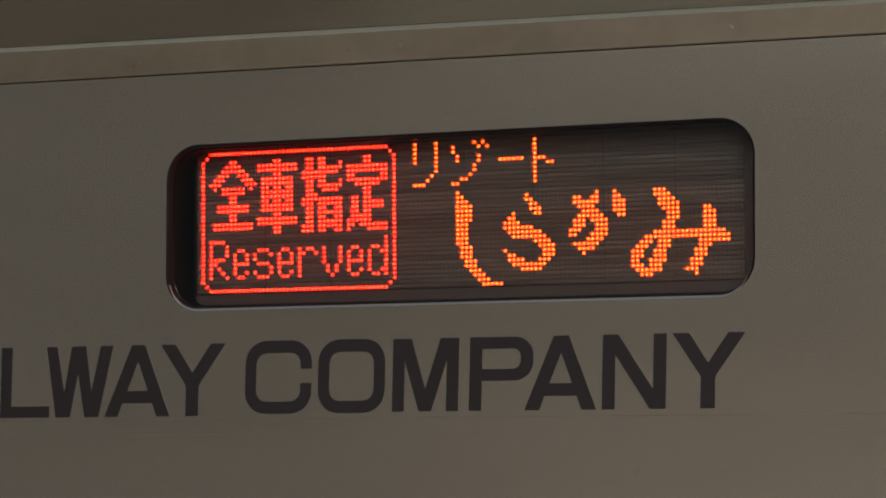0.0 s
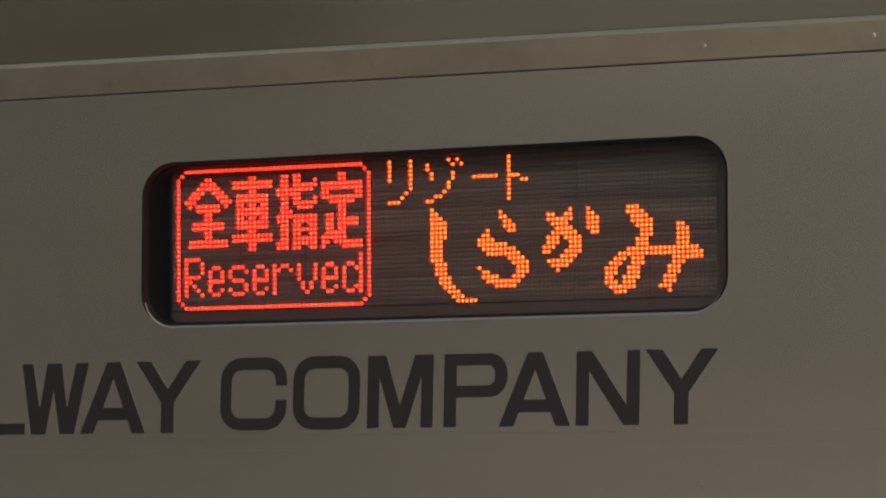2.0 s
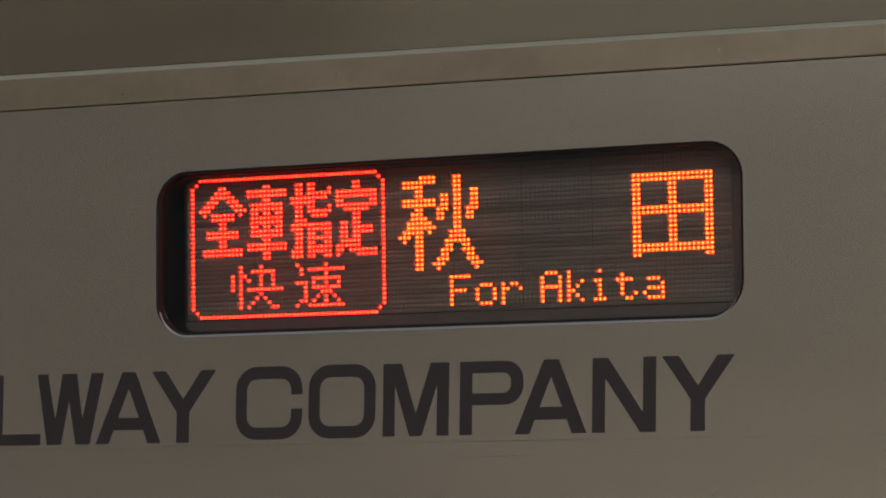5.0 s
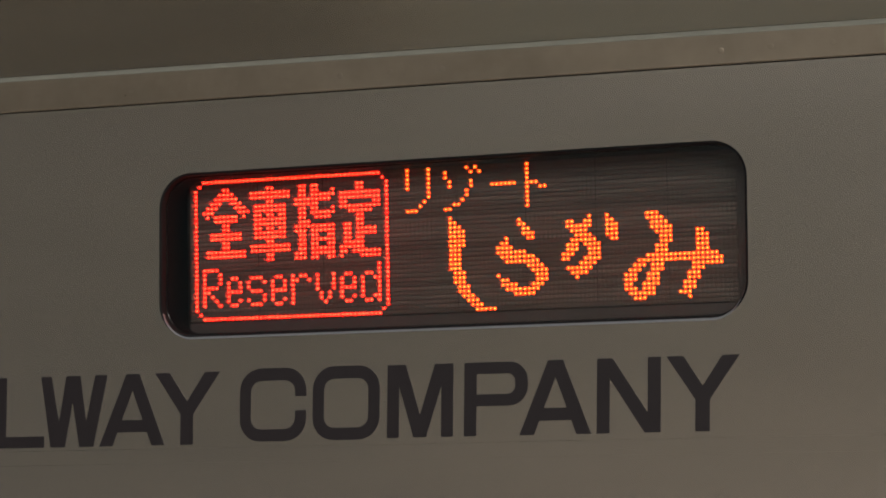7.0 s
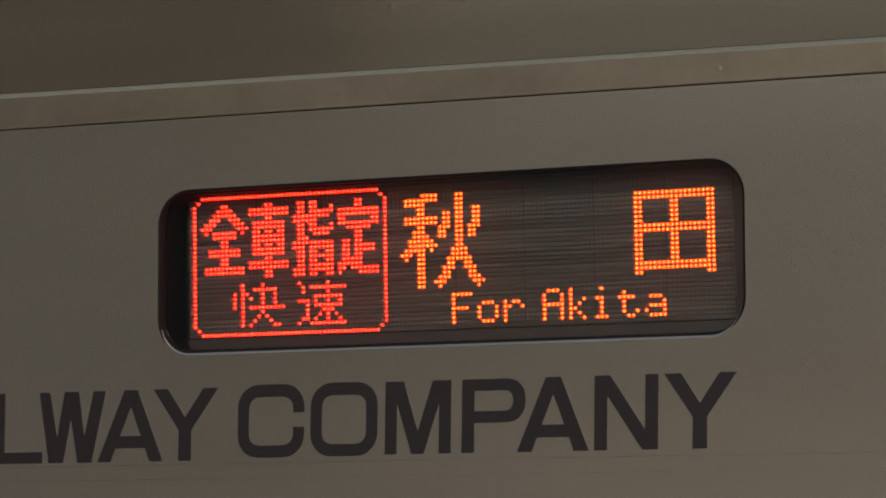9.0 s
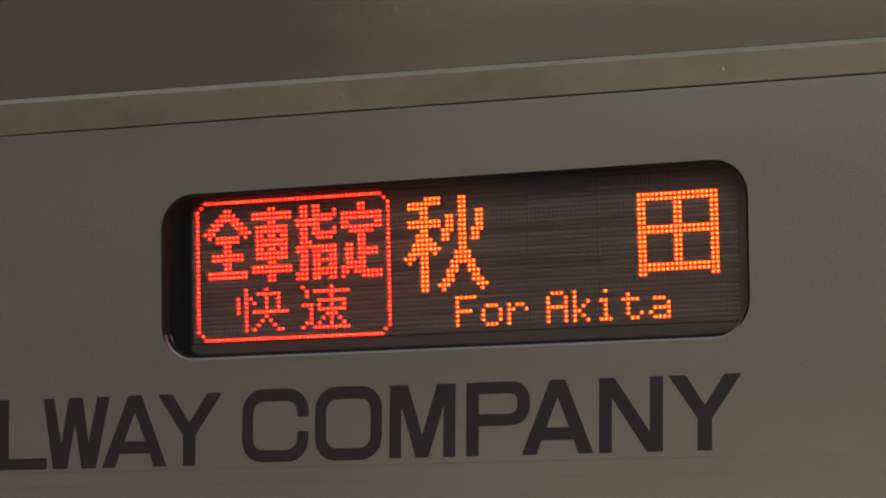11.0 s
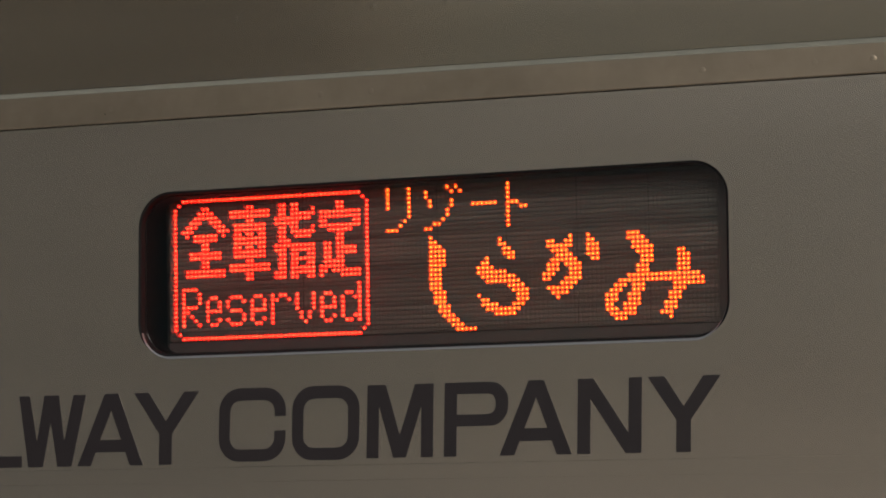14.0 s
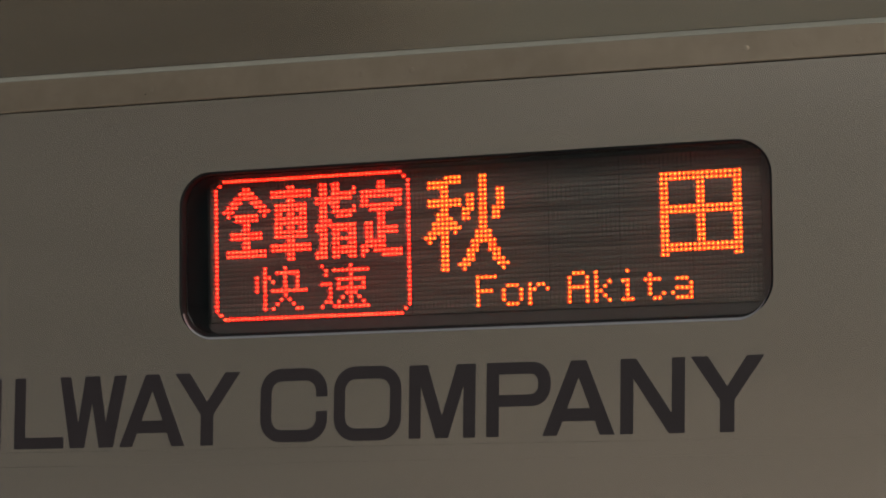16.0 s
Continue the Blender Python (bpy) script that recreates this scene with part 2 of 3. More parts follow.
part("side_panel", side_sheet(), PANEL, railcar, "satin beige-silver side sheet with a sign opening")
part("joint_strip", box(-10, 10, 0.0002, 0.003, Z - 0.31555, Z - 0.29948), PANEL, railcar)
part("lower_panel", box(-10, 10, 0.0, 0.003, -0.9, Z - 0.31575), PANEL, railcar)
part("joint_backing", box(-10, 10, 0.0034, 0.006, Z - 0.33, Z - 0.285), SEAM, railcar)

# riveted strip over the side sheet, with a sloping top edge
leant(part("seam", box(-10, 10, 0.0015, 0.004, SEAM_Z + 0.0001, SEAM_Z + 0.0015), SEAM, railcar, "black sealed joint"))
leant(part("riveted_strip", tapered(profile([(-0.0022, SEAM_Z + 0.0012), (-0.0030, SEAM_Z + 0.0022), (-0.0030, Z + 0.1172), (0.003, Z + 0.1172),
                              (0.003, SEAM_Z + 0.0012)], -10, 10)), STRIP, railcar, "brown steel strip with round rivets"))
leant(part("strip_edge", tapered(profile([(-0.0030, Z + 0.1173), (-0.0029, Z + 0.1184), (-0.0005, Z + 0.1232), (0.003, Z + 0.1238), (0.003, Z + 0.1173)],
                           -10, 10)), STEEL, railcar, "bright bevelled steel edge"))
leant(part("upper_panel", tapered(box(-10, 10, 0.0, 0.003, Z + 0.1239, Z + 0.36)), UPPER, railcar, "brown satin steel cantrail sheet"))


def roof():
    """The roof and the far side as one bent sheet."""
    outer = [(0.006, Z + 0.33)]
    for k in range(13):
        a = radians(180 - 15 * k)
        outer.append((1.403 + 1.397 * math.cos(a), Z + 0.362 + 0.75 * math.sin(a)))
    outer.append((2.8, -0.9))
    inner = [(y + (0.02 if y < 1.4 else -0.02), z - (0.02 if 0.1 < y < 2.7 else 0)) for y, z in outer[::-1]]
    return profile(outer + inner, -10, 10)


part("roof", roof(), UPPER, railcar)
for end in (-10, 10):
    part("end_wall", profile([(0.006, -0.9), (2.78, -0.9), (2.78, Z + 0.36), (1.4, Z + 1.08), (0.006, Z + 0.36)],
                             end - 0.02, end + 0.02), PANEL, railcar)
part("car_floor", box(-10, 10, 0.006, 2.78, -0.92, -0.9), SEAM, railcar)


def dome(radius, height, rings=3, around=12):
    """A low round head that faces -y."""
    bm = bmesh.new()
    loops = []
    for k in range(rings):
        a = math.pi / 2 * k / rings
        loops.append([bm.verts.new((radius * math.cos(a) * math.cos(2 * math.pi * i / around), -height * math.sin(a),
                                    radius * math.cos(a) * math.sin(2 * math.pi * i / around))) for i in range(around)])
    top = bm.verts.new((0, -height, 0))
    for low, high in zip(loops, loops[1:]):
        for i in range(around):
            bm.faces.new((low[i], low[(i + 1) % around], high[(i + 1) % around], high[i]))
    for i in range(around):
        bm.faces.new((loops[-1][i], loops[-1][(i + 1) % around], top))
    bmesh.ops.recalc_face_normals(bm, faces=bm.faces)
    return bm


first_rivet = part("rivet", dome(0.0036, 0.00024), STRIP, railcar, smooth=True)
random.seed(4)
rivet_places = (-0.302, -0.241, -0.180, -0.119, -0.0586, 0.0135, 0.0725, 0.1348, 0.2002, 0.2600, 0.3208, 0.3814, 0.6324, 0.6854, 0.7506, 0.8113, 0.873, 0.934)
for i, x in enumerate(rivet_places):
    rivet = new("rivet", first_rivet.data) if i else first_rivet
    rivet.parent = railcar
    rivet.location = (x, -0.003, Z + 0.1035 + LEAN * (0.2 - x) + random.uniform(-0.0008, 0.0008))
    rivet.scale = (1, random.uniform(0.5, 1.3), 1)
    rivet.rotation_euler = (radians(random.uniform(-2, 2)), 0, radians(random.uniform(-2, 2)))
weld_mesh = dome(0.0045, 0.00006)
first_weld = part("weld_spot", weld_mesh, UPPER, railcar, smooth=True, at=(0.0956, 0.0, Z + 0.196))
for x in (-0.18, -0.09, 0.005, 0.1955, 0.2629, 0.3489, 0.44, 0.53, 0.62, 0.71, 0.80):
    spot = new("weld_spot", first_weld.data)
    spot.parent, spot.location = railcar, (x, 0.0, Z + 0.1955)
low_weld = part("weld_spot", dome(0.005, 0.00008), PANEL, railcar, smooth=True, at=(0.24, 0.0, Z - 0.360))
for x, z in ((0.31, 0.360), (0.415, 0.360), (0.525, 0.360), (0.62, 0.360), (0.31, 0.462), (0.412, 0.462), (0.515, 0.462), (0.66, 0.46)):
    spot = new("weld_spot", low_weld.data)
    spot.parent, spot.location = railcar, (x, 0.0, Z - z)

# ---- lettering on the car's side ----
ZT, ZB = Z - 0.2143, Z - 0.2932    # top and foot of the letters
STEM, BAR = 0.0142, 0.0126


def sheet(outlines):
    """Flat shapes, 0.4 mm thick, out of outlines of (x, z)."""
    bm = bmesh.new()
    for points in outlines:
        a = [bm.verts.new((x, -0.0004, z)) for x, z in points]
        b = [bm.verts.new((x, -0.00005, z)) for x, z in points]
        n = len(points)
        bm.faces.new(a), bm.faces.new(b[::-1])
        for i in range(n):
            bm.faces.new((a[i], b[i], b[(i + 1) % n], a[(i + 1) % n]))
    bmesh.ops.recalc_face_normals(bm, faces=bm.faces)
    return bm


def arc(cx, cz, r, start, end, steps=9):
    return [(cx + r * math.cos(radians(start + (end - start) * k / steps)), cz + r * math.sin(radians(start + (end - start) * k / steps)))
            for k in range(steps + 1)]


def band(outer, inner):
    """The quads between two outlines of equal length."""
    return [[outer[i], outer[i + 1], inner[i + 1], inner[i]] for i in range(len(outer) - 1)]


def letter_i(x0, x1):
    return [[(x0, ZB), (x1, ZB), (x1, ZT), (x0, ZT)]]


def letter_l(x0, x1):
    return [[(x0, ZB), (x1, ZB), (x1, ZB + BAR), (x0 + STEM, ZB + BAR), (x0 + STEM, ZT), (x0, ZT)]]


def letter_w(x0, x1):
    w = x1 - x0
    p, q, xc = x0 + 0.268 * w, x0 + 0.700 * w, x0 + 0.488 * w
    return [[(x0, ZT), (x0 + 0.0138, ZT), (p + 0.0012, ZT - 0.0510), (xc - 0.0092, ZT), (xc + 0.0092, ZT), (q - 0.0008, ZT - 0.0505),
             (x1 - 0.0158, ZT), (x1, ZT), (q + 0.0090, ZB), (q - 0.0090, ZB), (xc - 0.0004, ZT - 0.0295), (p + 0.0092, ZB), (p - 0.0092, ZB)]]


def letter_a(x0, x1):
    xc, foot, flat = (x0 + x1) / 2, 0.0165, 0.0085
    top, low = ZT - 0.0505, ZT - 0.0640
    apex = ZT - 0.0180

    def inner(z):
        return x0 + foot + (xc - x0 - foot) * (z - ZB) / (apex - ZB)

    left = [(x0, ZB), (x0 + foot, ZB), (inner(low), low), (xc, low), (xc, top), (inner(top), top), (xc, apex), (xc, ZT), (xc - flat, ZT)]
    return [left, [(2 * xc - x, z) for x, z in left[::-1]]]


def letter_y(x0, x1):
    xc, arm = (x0 + x1) / 2, 0.0185
    return [[(x0, ZT), (x0 + arm, ZT), (xc, ZT - 0.0315), (x1 - arm, ZT), (x1, ZT), (xc + 0.0078, ZT - 0.0455), (xc + 0.0078, ZB),
             (xc - 0.0078, ZB), (xc - 0.0078, ZT - 0.0455)]]


def letter_o(x0, x1, gap=None):
    z0, z1, r, ri = ZB - 0.0010, ZT + 0.0010, 0.0250, 0.0125
    high, low = gap if gap else ((z0 + z1) / 2, (z0 + z1) / 2)

    def loop(a0, a1, b0, b1, q):
        return ([(a1, high)] + arc(a1 - q, b1 - q, q, 0, 90) + arc(a0 + q, b1 - q, q, 90, 180)
                + arc(a0 + q, b0 + q, q, 180, 270) + arc(a1 - q, b0 + q, q, 270, 360) + [(a1, low)])

    return band(loop(x0, x1, z0, z1, r), loop(x0 + 0.0134, x1 - 0.0134, z0 + 0.0134, z1 - 0.0138, ri))


def letter_c(x0, x1):
    return letter_o(x0, x1, (Z - 0.2450, Z - 0.2607))


def letter_m(x0, x1):
    xc, top = (x0 + x1) / 2, 0.0215
    return [[(x0, ZB), (x0 + 0.0138, ZB), (x0 + 0.0138, ZT - 0.0235), (xc - 0.0072, ZB), (xc + 0.0072, ZB), (x1 - 0.0138, ZT - 0.0235),
             (x1 - 0.0138, ZB), (x1, ZB), (x1, ZT), (x1 - top, ZT), (xc, ZT - 0.0545), (x0 + top, ZT), (x0, ZT)]]


def letter_p(x0, x1):
    xs, foot, r, ri = x0 + STEM, ZT - 0.0470, 0.0205, 0.0088

    def loop(x, top, low, q):
        return [(xs, top)] + arc(x - q, top - q, q, 90, 0) + arc(x - q, low + q, q, 0, -90) + [(xs, low)]

    return [[(x0, ZB), (xs, ZB), (xs, ZT), (x0, ZT)]] + band(loop(x1, ZT, foot, r), loop(x1 - STEM, ZT - BAR, foot + BAR, ri))


def letter_n(x0, x1):
    return [[(x0, ZB), (x0 + STEM, ZB), (x0 + STEM, ZT - 0.0215), (x1 - 0.0172, ZB), (x1, ZB), (x1, ZT), (x1 - STEM, ZT),
             (x1 - STEM, ZT - 0.0575), (x0 + 0.0172, ZT), (x0, ZT)]]


def set_in(outlines, top, foot):
    """Leans the letters a little and sets them between the lines of their word."""
    return [[(x + 0.031 * (z - ZB), top + (z - ZT) * (top - foot) / (ZT - ZB)) for x, z in points] for points in outlines]


for shape, x0, x1 in ((letter_i, -0.2735, -0.2590), (letter_l, -0.2410, -0.1768), (letter_w, -0.1820, -0.0963), (letter_a, -0.1052, -0.0226),
                      (letter_y, -0.0355, 0.0452), (letter_c, 0.0704, 0.1510), (letter_o, 0.1588, 0.2384), (letter_m, 0.2474, 0.3241),
                      (letter_p, 0.3367, 0.4090), (letter_a, 0.3999, 0.4803), (letter_n, 0.4862, 0.5562), (letter_y, 0.5621, 0.6407)):
    lines = (Z - 0.2151, Z - 0.2953) if x1 < 0.06 else (Z - 0.2143, Z - 0.2926)
    part("letter", sheet(set_in(shape(x0, x1), *lines)), INK, railcar, "charcoal capital letter")

# ---- the destination sign ----
sign = tagged(empty("destination_sign", (0, 0, 0)), "lit dot-matrix destination sign, red and amber, in the railcar side", "sign")


def rolled_edge(inset, start, r, deep, span=None):
    """A round that turns from the side sheet into the opening, from an inset outline on, then runs straight inwards.
    span: the points of the outline between which it runs, if not all round."""
    bm = bmesh.new()
    loops = []
    for k in range(7):
        a = math.pi / 2 * k / 6
        d, y = inset + r * math.sin(a), start + r * (1 - math.cos(a))
        outline = rounded(AX0 + d, AX1 - d, AZ0 + d, AZ1 - d, AR - d)
        if span:
            rest = rounded(AX0 + inset + r, AX1 - inset - r, AZ0 + inset + r, AZ1 - inset - r, AR - inset - r)
            mix = [min(1.0, (i - span[0]) / 8, (span[1] - 1 - i) / 7) for i in range(*span)]
            outline = [Vector(rest[i]).lerp(Vector(outline[i]), f) for i, f in zip(range(*span), mix)]
        loops.append([bm.verts.new((x, y, z)) for x, z in outline])
    loops.append([bm.verts.new((v.co.x, deep, v.co.z)) for v in loops[-1]])
    for low, high in zip(loops, loops[1:]):
        n = len(low)
        for i in range(n - 1 if span else n):
            bm.faces.new((low[i], low[(i + 1) % n], high[(i + 1) % n], high[i]))
    bmesh.ops.recalc_face_normals(bm, faces=bm.faces)
    return bm


part("gasket", rolled_edge(0.0004, 0.0, 0.0027, 0.013), GASKET, sign, "dark rubber gasket with round corners", smooth=True)
# sky highlight on the lower rolled edge, added as a pale tapering strip
part("edge_highlight", rolled_edge(-0.0022, -0.0006, 0.0053, 0.0050, (24, 42)), RIM_SHINE, sign, "sky highlight on the opening's lower edge, as a pale metal strip", smooth=True)


def housing():
    """The black box behind the opening, open to the front."""
    bm = bmesh.new()
    wall = [rounded(AX0 + 0.0030, AX1 - 0.0030, AZ0 + 0.0030, AZ1 - 0.0030, AR - 0.0030)]
    front = [bm.verts.new((x, 0.0115, z)) for x, z in wall[0]]
    back = [bm.verts.new((x, 0.0640, z)) for x, z in wall[0]]
    n = len(front)
    for i in range(n):
        bm.faces.new((front[i], front[(i + 1) % n], back[(i + 1) % n], back[i]))
    bm.faces.new(back)
    bmesh.ops.recalc_face_normals(bm, faces=bm.faces)
    bmesh.ops.solidify(bm, geom=bm.faces[:], thickness=0.0015)
    return bm


part("housing", housing(), BLACK, sign, "black inner housing")


def pane():
    bm = bmesh.new()
    ring = rounded(AX0 + 0.0032, AX1 - 0.0032, AZ0 + 0.0032, AZ1 - 0.0032, AR - 0.0032)
    bm.faces.new([bm.verts.new((x, 0.0075, z)) for x, z in ring])
    bmesh.ops.recalc_face_normals(bm, faces=bm.faces)
    return bm


glass = part("cover_glass", pane(), GLASS, sign, "clear cover glass with scatter added for lens bloom")
glass.visible_shadow = False

# frame round the board
BX0, BX1, BZ0, BZ1 = -1.68 * PITCH, 126.68 * PITCH, Z - 31.68 * PITCH, Z + 0.0034
part("board_frame", box(BX0, BX1, DEPTH - 0.0015, DEPTH + 0.006, BZ0 - 0.0147, BZ0 - 0.0004), FRAME, sign)
part("board_frame", box(BX1 + 0.0005, BX1 + 0.022, DEPTH - 0.0015, DEPTH + 0.006, BZ0 - 0.0085, BZ1), FRAME, sign, "dark grey frame strip")
part("board_frame", box(BX0 - 0.004, BX0, DEPTH + 0.0015, DEPTH + 0.006, BZ0 - 0.0085, BZ1), BLACK, sign)
part("board_backing", box(BX0, BX1, DEPTH + 0.0062, DEPTH + 0.009, BZ0, BZ1), SEAM, sign)

# dark joints between the modules of 16 by 16 diodes
for k in range(7):
    x = (15.5 + 16 * k) * PITCH
    part("module_joint", box(x - 0.0003, x + 0.0003, DEPTH - 0.0005, DEPTH - 0.0001, BZ0, BZ1), SEAM, sign)
middle = Z - 15.5 * PITCH
part("module_joint", box(BX0, BX1, DEPTH - 0.0005, DEPTH - 0.0001, middle - 0.0004, middle + 0.0004), SEAM, sign)

# What stands on each side of the rows of diodes: row, then columns, by character.
FRAME_BOX = "0 2-45/1 1,46/30 1,46/31 2-45/" + "/".join(f"{r} 0,47" for r in range(2, 30))
ALL = ("2 7-8/3 6-9/4 5-10/5 4-6,9-11/6 3-5,10-12/7 2-4,11-13/8 3,5-10,12/9 5-10/10 7-8/11 7-8/12 4-11/13 4-11/14 7-8/15 7-8/16 3-12/17 3-12")
CAR = ("2 18-19/3 14-23/4 14-23/5 18-19/6 15-22/7 15-22/8 15-16,18-19,21-22/9 15-22/10 15-22/11 15-16,18-19,21-22/12 15-22/13 15-22/"
       "14 18-19/15 14-23/16 14-23/17 18-19/18 18-19")
POINT = ("2 26-27,29-30/3 26-27,29-30,34/4 26-27,29-34/5 25-33/6 25-30/7 26-27,29-30,34/8 26-27,29-34/9 26-27,30-33/10 26-28/11 25-34/"
         "12 25-27,29-34/13 26-27,29-30,33-34/14 26-27,29-34/15 26-27,29-30,33-34/16 26-27,29-34/17 25-27,29-34/18 25-27,29-30,33-34")
SET = ("2 40-41/3 40-41/4 36-45/5 36-45/6 36-37,44-45/7 36-45/8 38-43/9 40-41/10 40-41/11 37-38,40-41/12 37-38,40-44/13 37-38,40-44/"
       "14 37-38,40-41/15 37-41/16 36-41/17 36-37,39-45/18 36,41-45")
RESERVED = ("20 2-5,45/21 2,6,45/22 2,6,9-10,14-16,20-21,24,26-27,30,34,37-38,42-43,45/23 2,6,8,11,13,17,19,22,24-25,28,30,34,36,39,41,44-45/"
            "24 2-5,8,11,13,19,22,24,30,34,36,39,41,45/25 2-3,8-11,14-16,19-22,24,30,34,36-39,41,45/26 2,4,8,17,19,24,31,33,36,41,45/"
            "27 2,5,8,11,13,17,19,22,24,31,33,36,39,41,44-45/28 2,6,9-10,14-16,20-21,24,32,37-38,42-43,45")
RAPID = ("20 12,17,26,33/21 12,15-20,27,29-37/22 10,12-13,17,20,27,33/23 10,12,14,17,20,30-36/24 10,12,17,20,26-28,30,33,36/"
         "25 10,12,14-22,28,30-36/26 12,17,28,32-34/27 12,16,18,28,31,33,35/28 12,15,19,27-28,30,33,36/29 12,14,20-21,26,29-37")
RESORT = ("0 52,57,66,68,80/1 52,57,61,67,69,80/2 52,57,61,80/3 52,57,62,67,80/4 52,57,62,67,72-77,80-82/5 57,66,80,83-84/6 57,66,80/"
          "7 56,65,80/8 55,63-64,80/9 52-54,61-62,80")
SHI = ("11 62/12 62-63/13 62-64/14 62-65/15 62-65/16 62-65/17 62-65/18 62-64/19 62-64/20 62-64/21 62-64/22 62-64/23 63-65/24 63-65/25 63-65/"
       "26 64-66/27 64-66/28 65-67/29 66-68/30 67-69/31 68-72")
RA = ("12 78/13 78-79/14 79-80/15 79-81/16 75,80-81/17 74-75/18 73-76/19 73-79/20 74-81/21 75-82/22 80-83/23 81-84/24 73,82-84/25 74-75,82-84/"
      "26 74-77,81-83/27 75-82/28 77-81")
KA = ("12 94,98/13 89-90,93-94,98-99/14 89-94,98-100/15 90-93,98-100/16 91-94,98-100/17 90-95,99-100/18 89-91,93-96/19 89-91,94-96/"
      "20 88-90,94-96/21 88-89,93-96/22 92-95/23 89-94/24 90-93/25 91")
MI = ("12 107-109/13 107-110/14 108-111/15 108-112/16 109-112,118-119/17 110-112,118-120/18 110-112,118-120/19 109-111,118-120/"
      "20 109-111,118-120/21 107-122/22 105-123/23 104-106,108-110,117-123/24 103-105,108-110,117-119/25 102-104,107-109,116-118/"
      "26 102-104,107-109,116-118/27 102-103,106-109,115-117/28 102-104,106-108,115-117/29 103-108,114-116/30 104-106,116")
AKI = ("2 56-59,64-65/3 52-59,64-65/4 52-56,64-65/5 55-56,64-65,68-69/6 55-56,61-62,64-65,68-69/7 52-59,61-62,64-65,68-69/"
       "8 52-59,61-62,64-65,68-69/9 55-56,60-62,64-65,67-69/10 54-56,60-61,64-65,67-68/11 54-57,60-61,64-65,67-68/12 53-58,64-65/"
       "13 53-59,64-65/14 52-56,58,63-66/15 51-53,55-56,63-66/16 52,55-56,62-67/17 55-56,62-63,66-67/18 55-56,61-63,66-68/"
       "19 55-56,61-62,67-68/20 55-56,60-62,67-69/21 55-56,59-61,68-70/22 55-56,60,69")
TA = "/".join(["4 105-122", "5 105-122"] + [f"{r} 105-106,113-114,121-122" for r in (6, 7, 8, 9, 10, 13, 14, 15, 16, 17, 18)]
              + ["11 105-122", "12 105-122", "19 105-122", "20 105-122", "21 105-106,121-122"])
FOR_AKITA = ("24 63-67,85-87,90,97/25 63,84,88,90,102/26 63,70-72,75,77-78,84,88,90,93,96-97,101-104,108-110/27 63-66,69,73,75-76,79,84-88,90,92,97,102,111/"
             "28 63,69,73,75,84,88,90-91,97,102,108-111/29 63,69,73,75,84,88,90,92,97,102,105,107,111/30 63,70-72,75,84,88,90,93,96-98,103-104,108-111")


def dots(text):
    """The places (column, row) that such a text names."""
    out = set()
    for line in text.split("/"):
        row, spans = line.split()
        for span in spans.split(","):
            a, *b = span.split("-")
            out |= {(c, int(row)) for c in range(int(a), int(b[0] if b else a) + 1)}
    return out


def several(*texts):
    return set().union(*(dots(t) for t in texts))


HEAD = (FRAME_BOX, ALL, CAR, POINT, SET)
FRONT = (several(*HEAD, RESERVED), several(RESORT, SHI, RA, KA, MI))     # red, amber
BACK = (several(*HEAD, RAPID), several(AKI, TA, FOR_AKITA))
HALF = 0.00226      # half the thickness of a row


def add_diode(verts, faces, kinds, x, side, tall=1.0):
    """A small lens on one side of a row: a bright heart and the round of the lens. side: -1 front, 1 back."""
    n, base = 8, len(verts)
    for radius, height in ((0.00206, 0.0), (0.0017, 0.00025), (0.0008, 0.0004)):
        for k in range(n):
            a = 2 * math.pi * (k + 0.5) / n
            verts.append((x + radius * math.cos(a), side * (HALF + 0.00002 + tall * height), radius * math.sin(a)))
    for ring in (0, 1):
        for k in range(n):
            i, j = base + ring * n + k, base + ring * n + (k + 1) % n
            faces.append((i, j, j + n, i + n) if side < 0 else (j, i, i + n, j + n))
            kinds.append(0)
    heart = [base + 2 * n + k for k in range(n)]
    faces.append(heart if side < 0 else heart[::-1])
    kinds.append(1)


def diodes(name, places, mats, row, label):
    """All the diodes of one kind on one row. places: (column, side)."""
    verts, faces, kinds = [], [], []
    for c, side in places:
        add_diode(verts, faces, kinds, c * PITCH, side, 0.5 if name == "unlit_diodes" else 1.0)
    mesh = bpy.data.meshes.new(name)
    mesh.from_pydata(verts, [], faces)
    for m in mats:
        mesh.materials.append(m)
    mesh.polygons.foreach_set("material_index", kinds)
    ob = new(name, mesh)
    ob.parent = row
    return tagged(ob, label, kind="stuff")


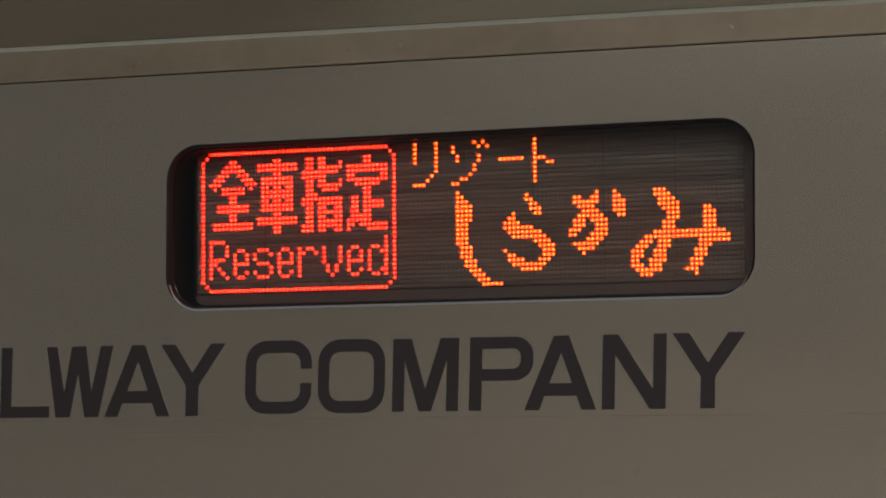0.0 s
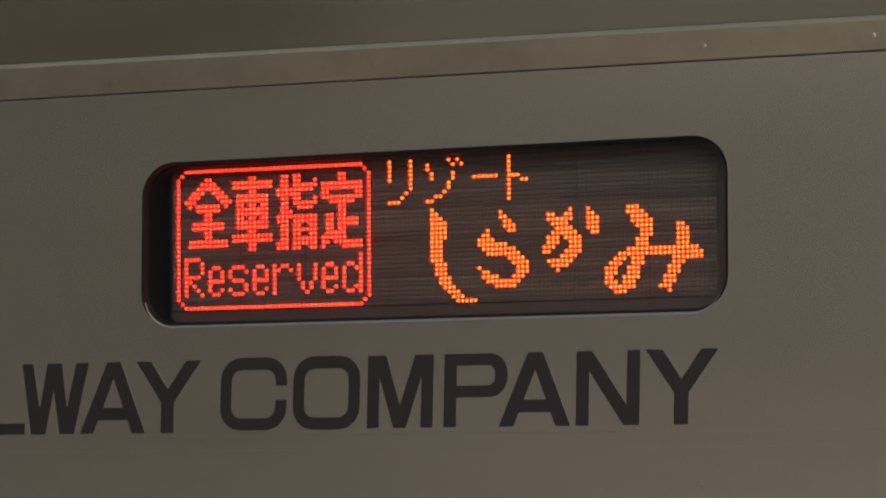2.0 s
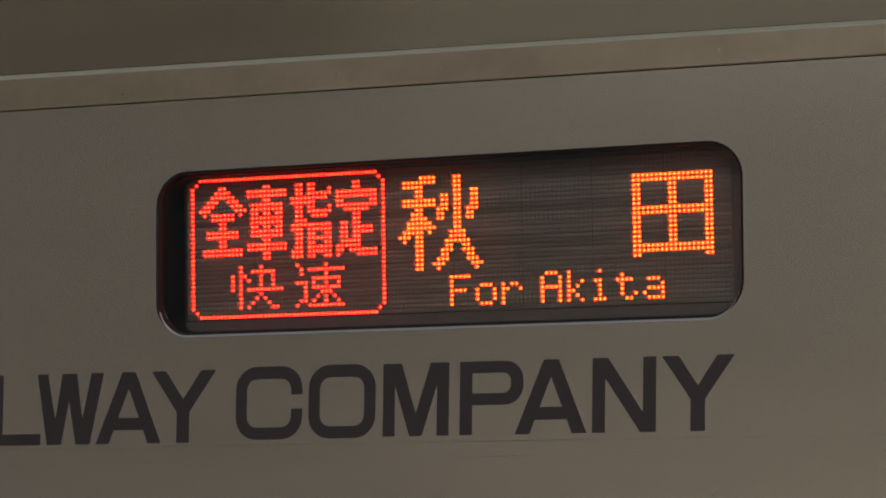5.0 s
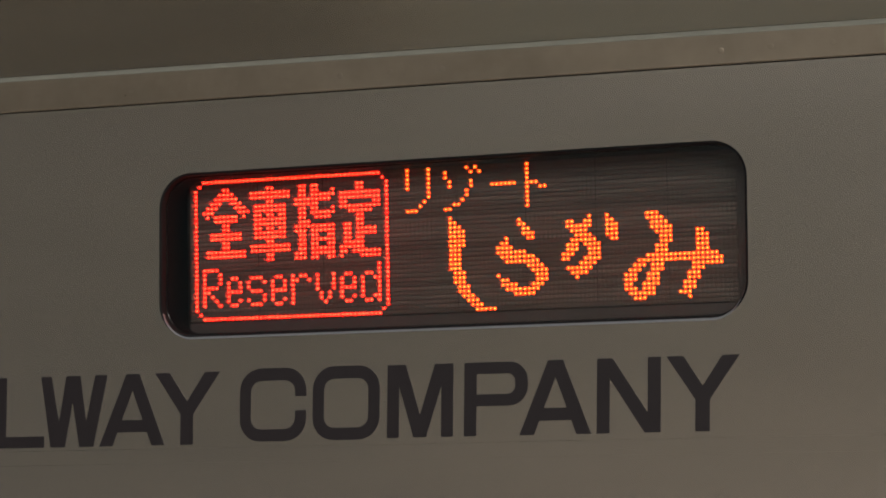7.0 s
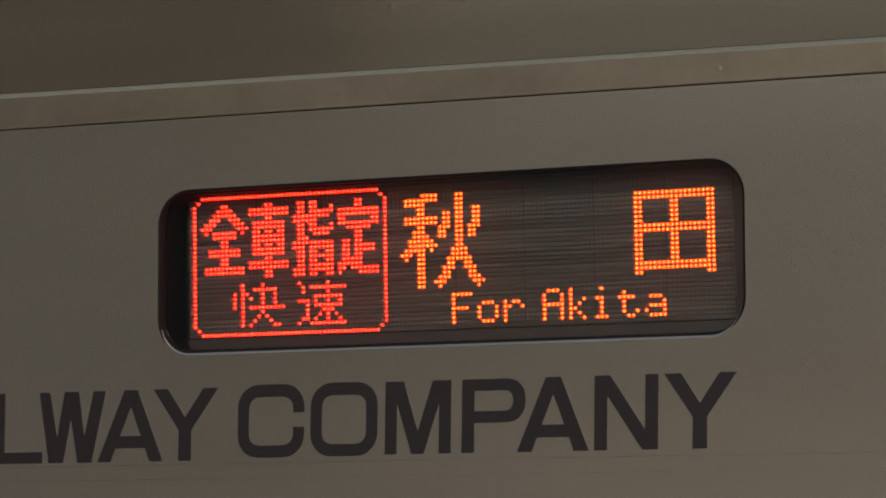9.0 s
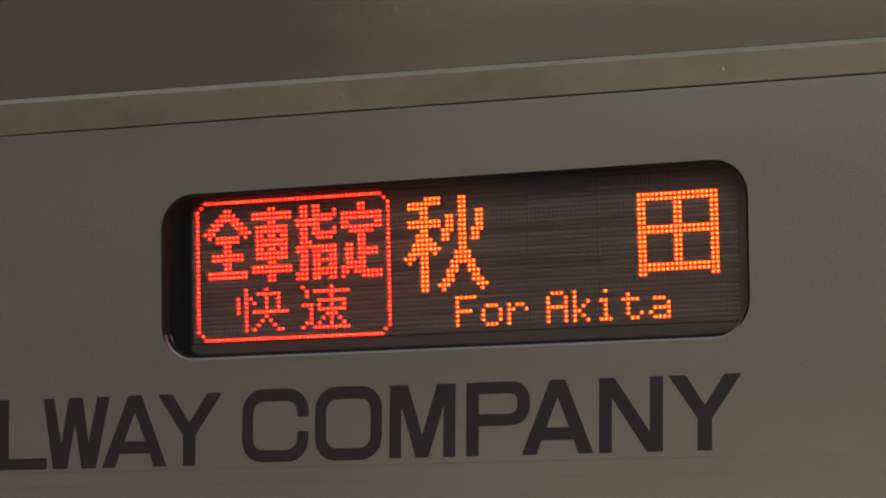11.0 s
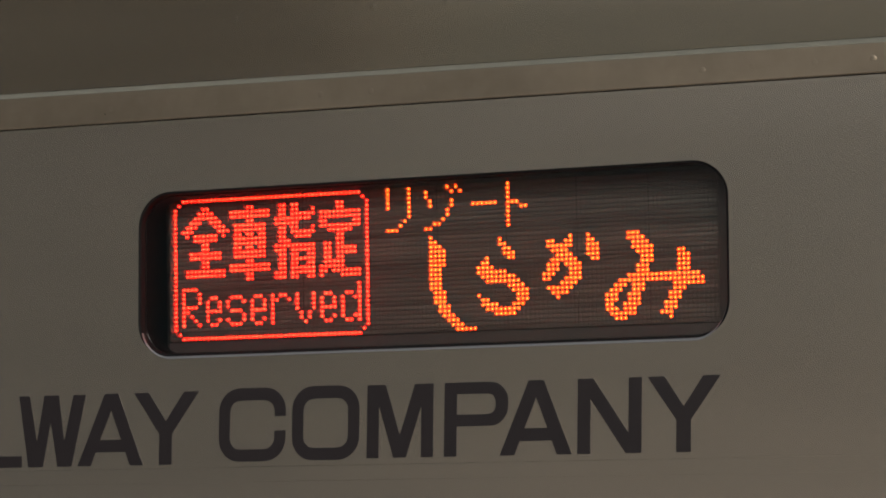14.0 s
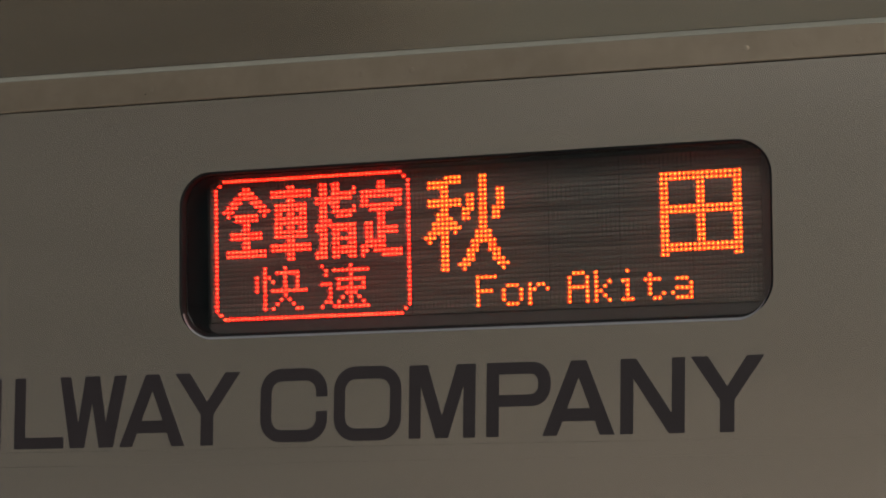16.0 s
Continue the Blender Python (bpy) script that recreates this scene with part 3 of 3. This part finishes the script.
led_rows = []
for r in range(ROWS):
    row = part("led_row", box(BX0 + 0.0004, BX1 - 0.0004, -HALF, HALF, -HALF, HALF), BOARD, sign, at=(0, DEPTH + HALF, Z - r * PITCH))
    led_rows.append(row)
    lit = {"red": [], "amber": [], "off": []}
    for c in range(-1, COLUMNS - 1):
        for side, (red, amber) in ((-1, FRONT), (1, BACK)):
            lit["red" if (c, r) in red else "amber" if (c, r) in amber else "off"].append((c, side))
    if lit["red"]:
        diodes("red_diodes", lit["red"], (RED_LENS, RED_CORE), row, "glowing red diodes")
    if lit["amber"]:
        diodes("amber_diodes", lit["amber"], (AMBER_LENS, AMBER_CORE), row, "glowing amber diodes")
    diodes("unlit_diodes", lit["off"], (DIODE, DIODE), row, "dark unlit diodes")

# ---- the platform, and unseen walls that close the place and shape its reflections ----
GAP_TOP = 2.3     # light comes in below the far wall
tagged(part("platform", box(-120, 120, -38, -0.12, -0.3, 0.0), FLOOR, None), "worn grey concrete platform beside the railcar", "platform", kind="structure")
tagged(part("ground", box(-400, 400, -400, 400, -1.3, -1.1), FLOOR, None), "pale concrete ground under the railcar", "ground", kind="structure")
# unseen wall, added so that the car's left part mirrors something darker
tagged(part("unseen_wall_south", box(-70, -10.0, -24.6, -24.0, -0.31, 12.0), WALL, None), "unseen plain grey-green wall, added to dim the railcar side's reflection", "wall", kind="structure")
# unseen wall and posts, added: sky in the gap brightens the low panel
far_wall = tagged(part("unseen_wall_south_east", box(-120, 120, -40.6, -40.2, GAP_TOP, 11.0), WALL_PALE, None),
                  "unseen olive-grey wall on posts, open below, added for reflections in the railcar", "wall", kind="structure")
for x in range(-116, 120, 29):
    part("post", box(x - 0.2, x + 0.2, -40.58, -40.22, -1.1, GAP_TOP), WALL_PALE, far_wall)


def slant_side():
    """An unseen dark mass with a slanting foot, added to darken the car's reflections."""
    bm = bmesh.new()
    outline = [(-9.3, 2.98), (-9.3, 13.5), (-30.0, 13.5), (-30.0, 12.0), (-23.4, 12.0)]
    a = [bm.verts.new((x, -22.0, z)) for x, z in outline]
    b = [bm.verts.new((x, -24.05, z)) for x, z in outline]
    n = len(outline)
    bm.faces.new(a), bm.faces.new(b[::-1])
    for i in range(n):
        bm.faces.new((a[i], b[i], b[(i + 1) % n], a[(i + 1) % n]))
    bmesh.ops.recalc_face_normals(bm, faces=bm.faces)
    return bm


tagged(part("unseen_slant_wall", slant_side(), SLANT_DARK, None), "unseen dark slanted wall, added for its reflection in the railcar side", "wall", kind="structure")


# ---- what moves: the rows of the sign turn over when the text changes ----
def motions():
    for row in led_rows:
        x, y, z = row.location
        keys, turned = [(0.0, 0)], 0
        for t in (2.9, 5.9, 8.9, 11.9, 14.9):
            step = 60 if turned == 0 else -60
            for k in range(4):
                keys.append((t + k / 30, turned + k * step))
            turned += 3 * step
        keys.append((16.0, turned))
        walk(row, [(t, pose(x, y, z, a, 0, 0)) for t, a in keys])


motions()
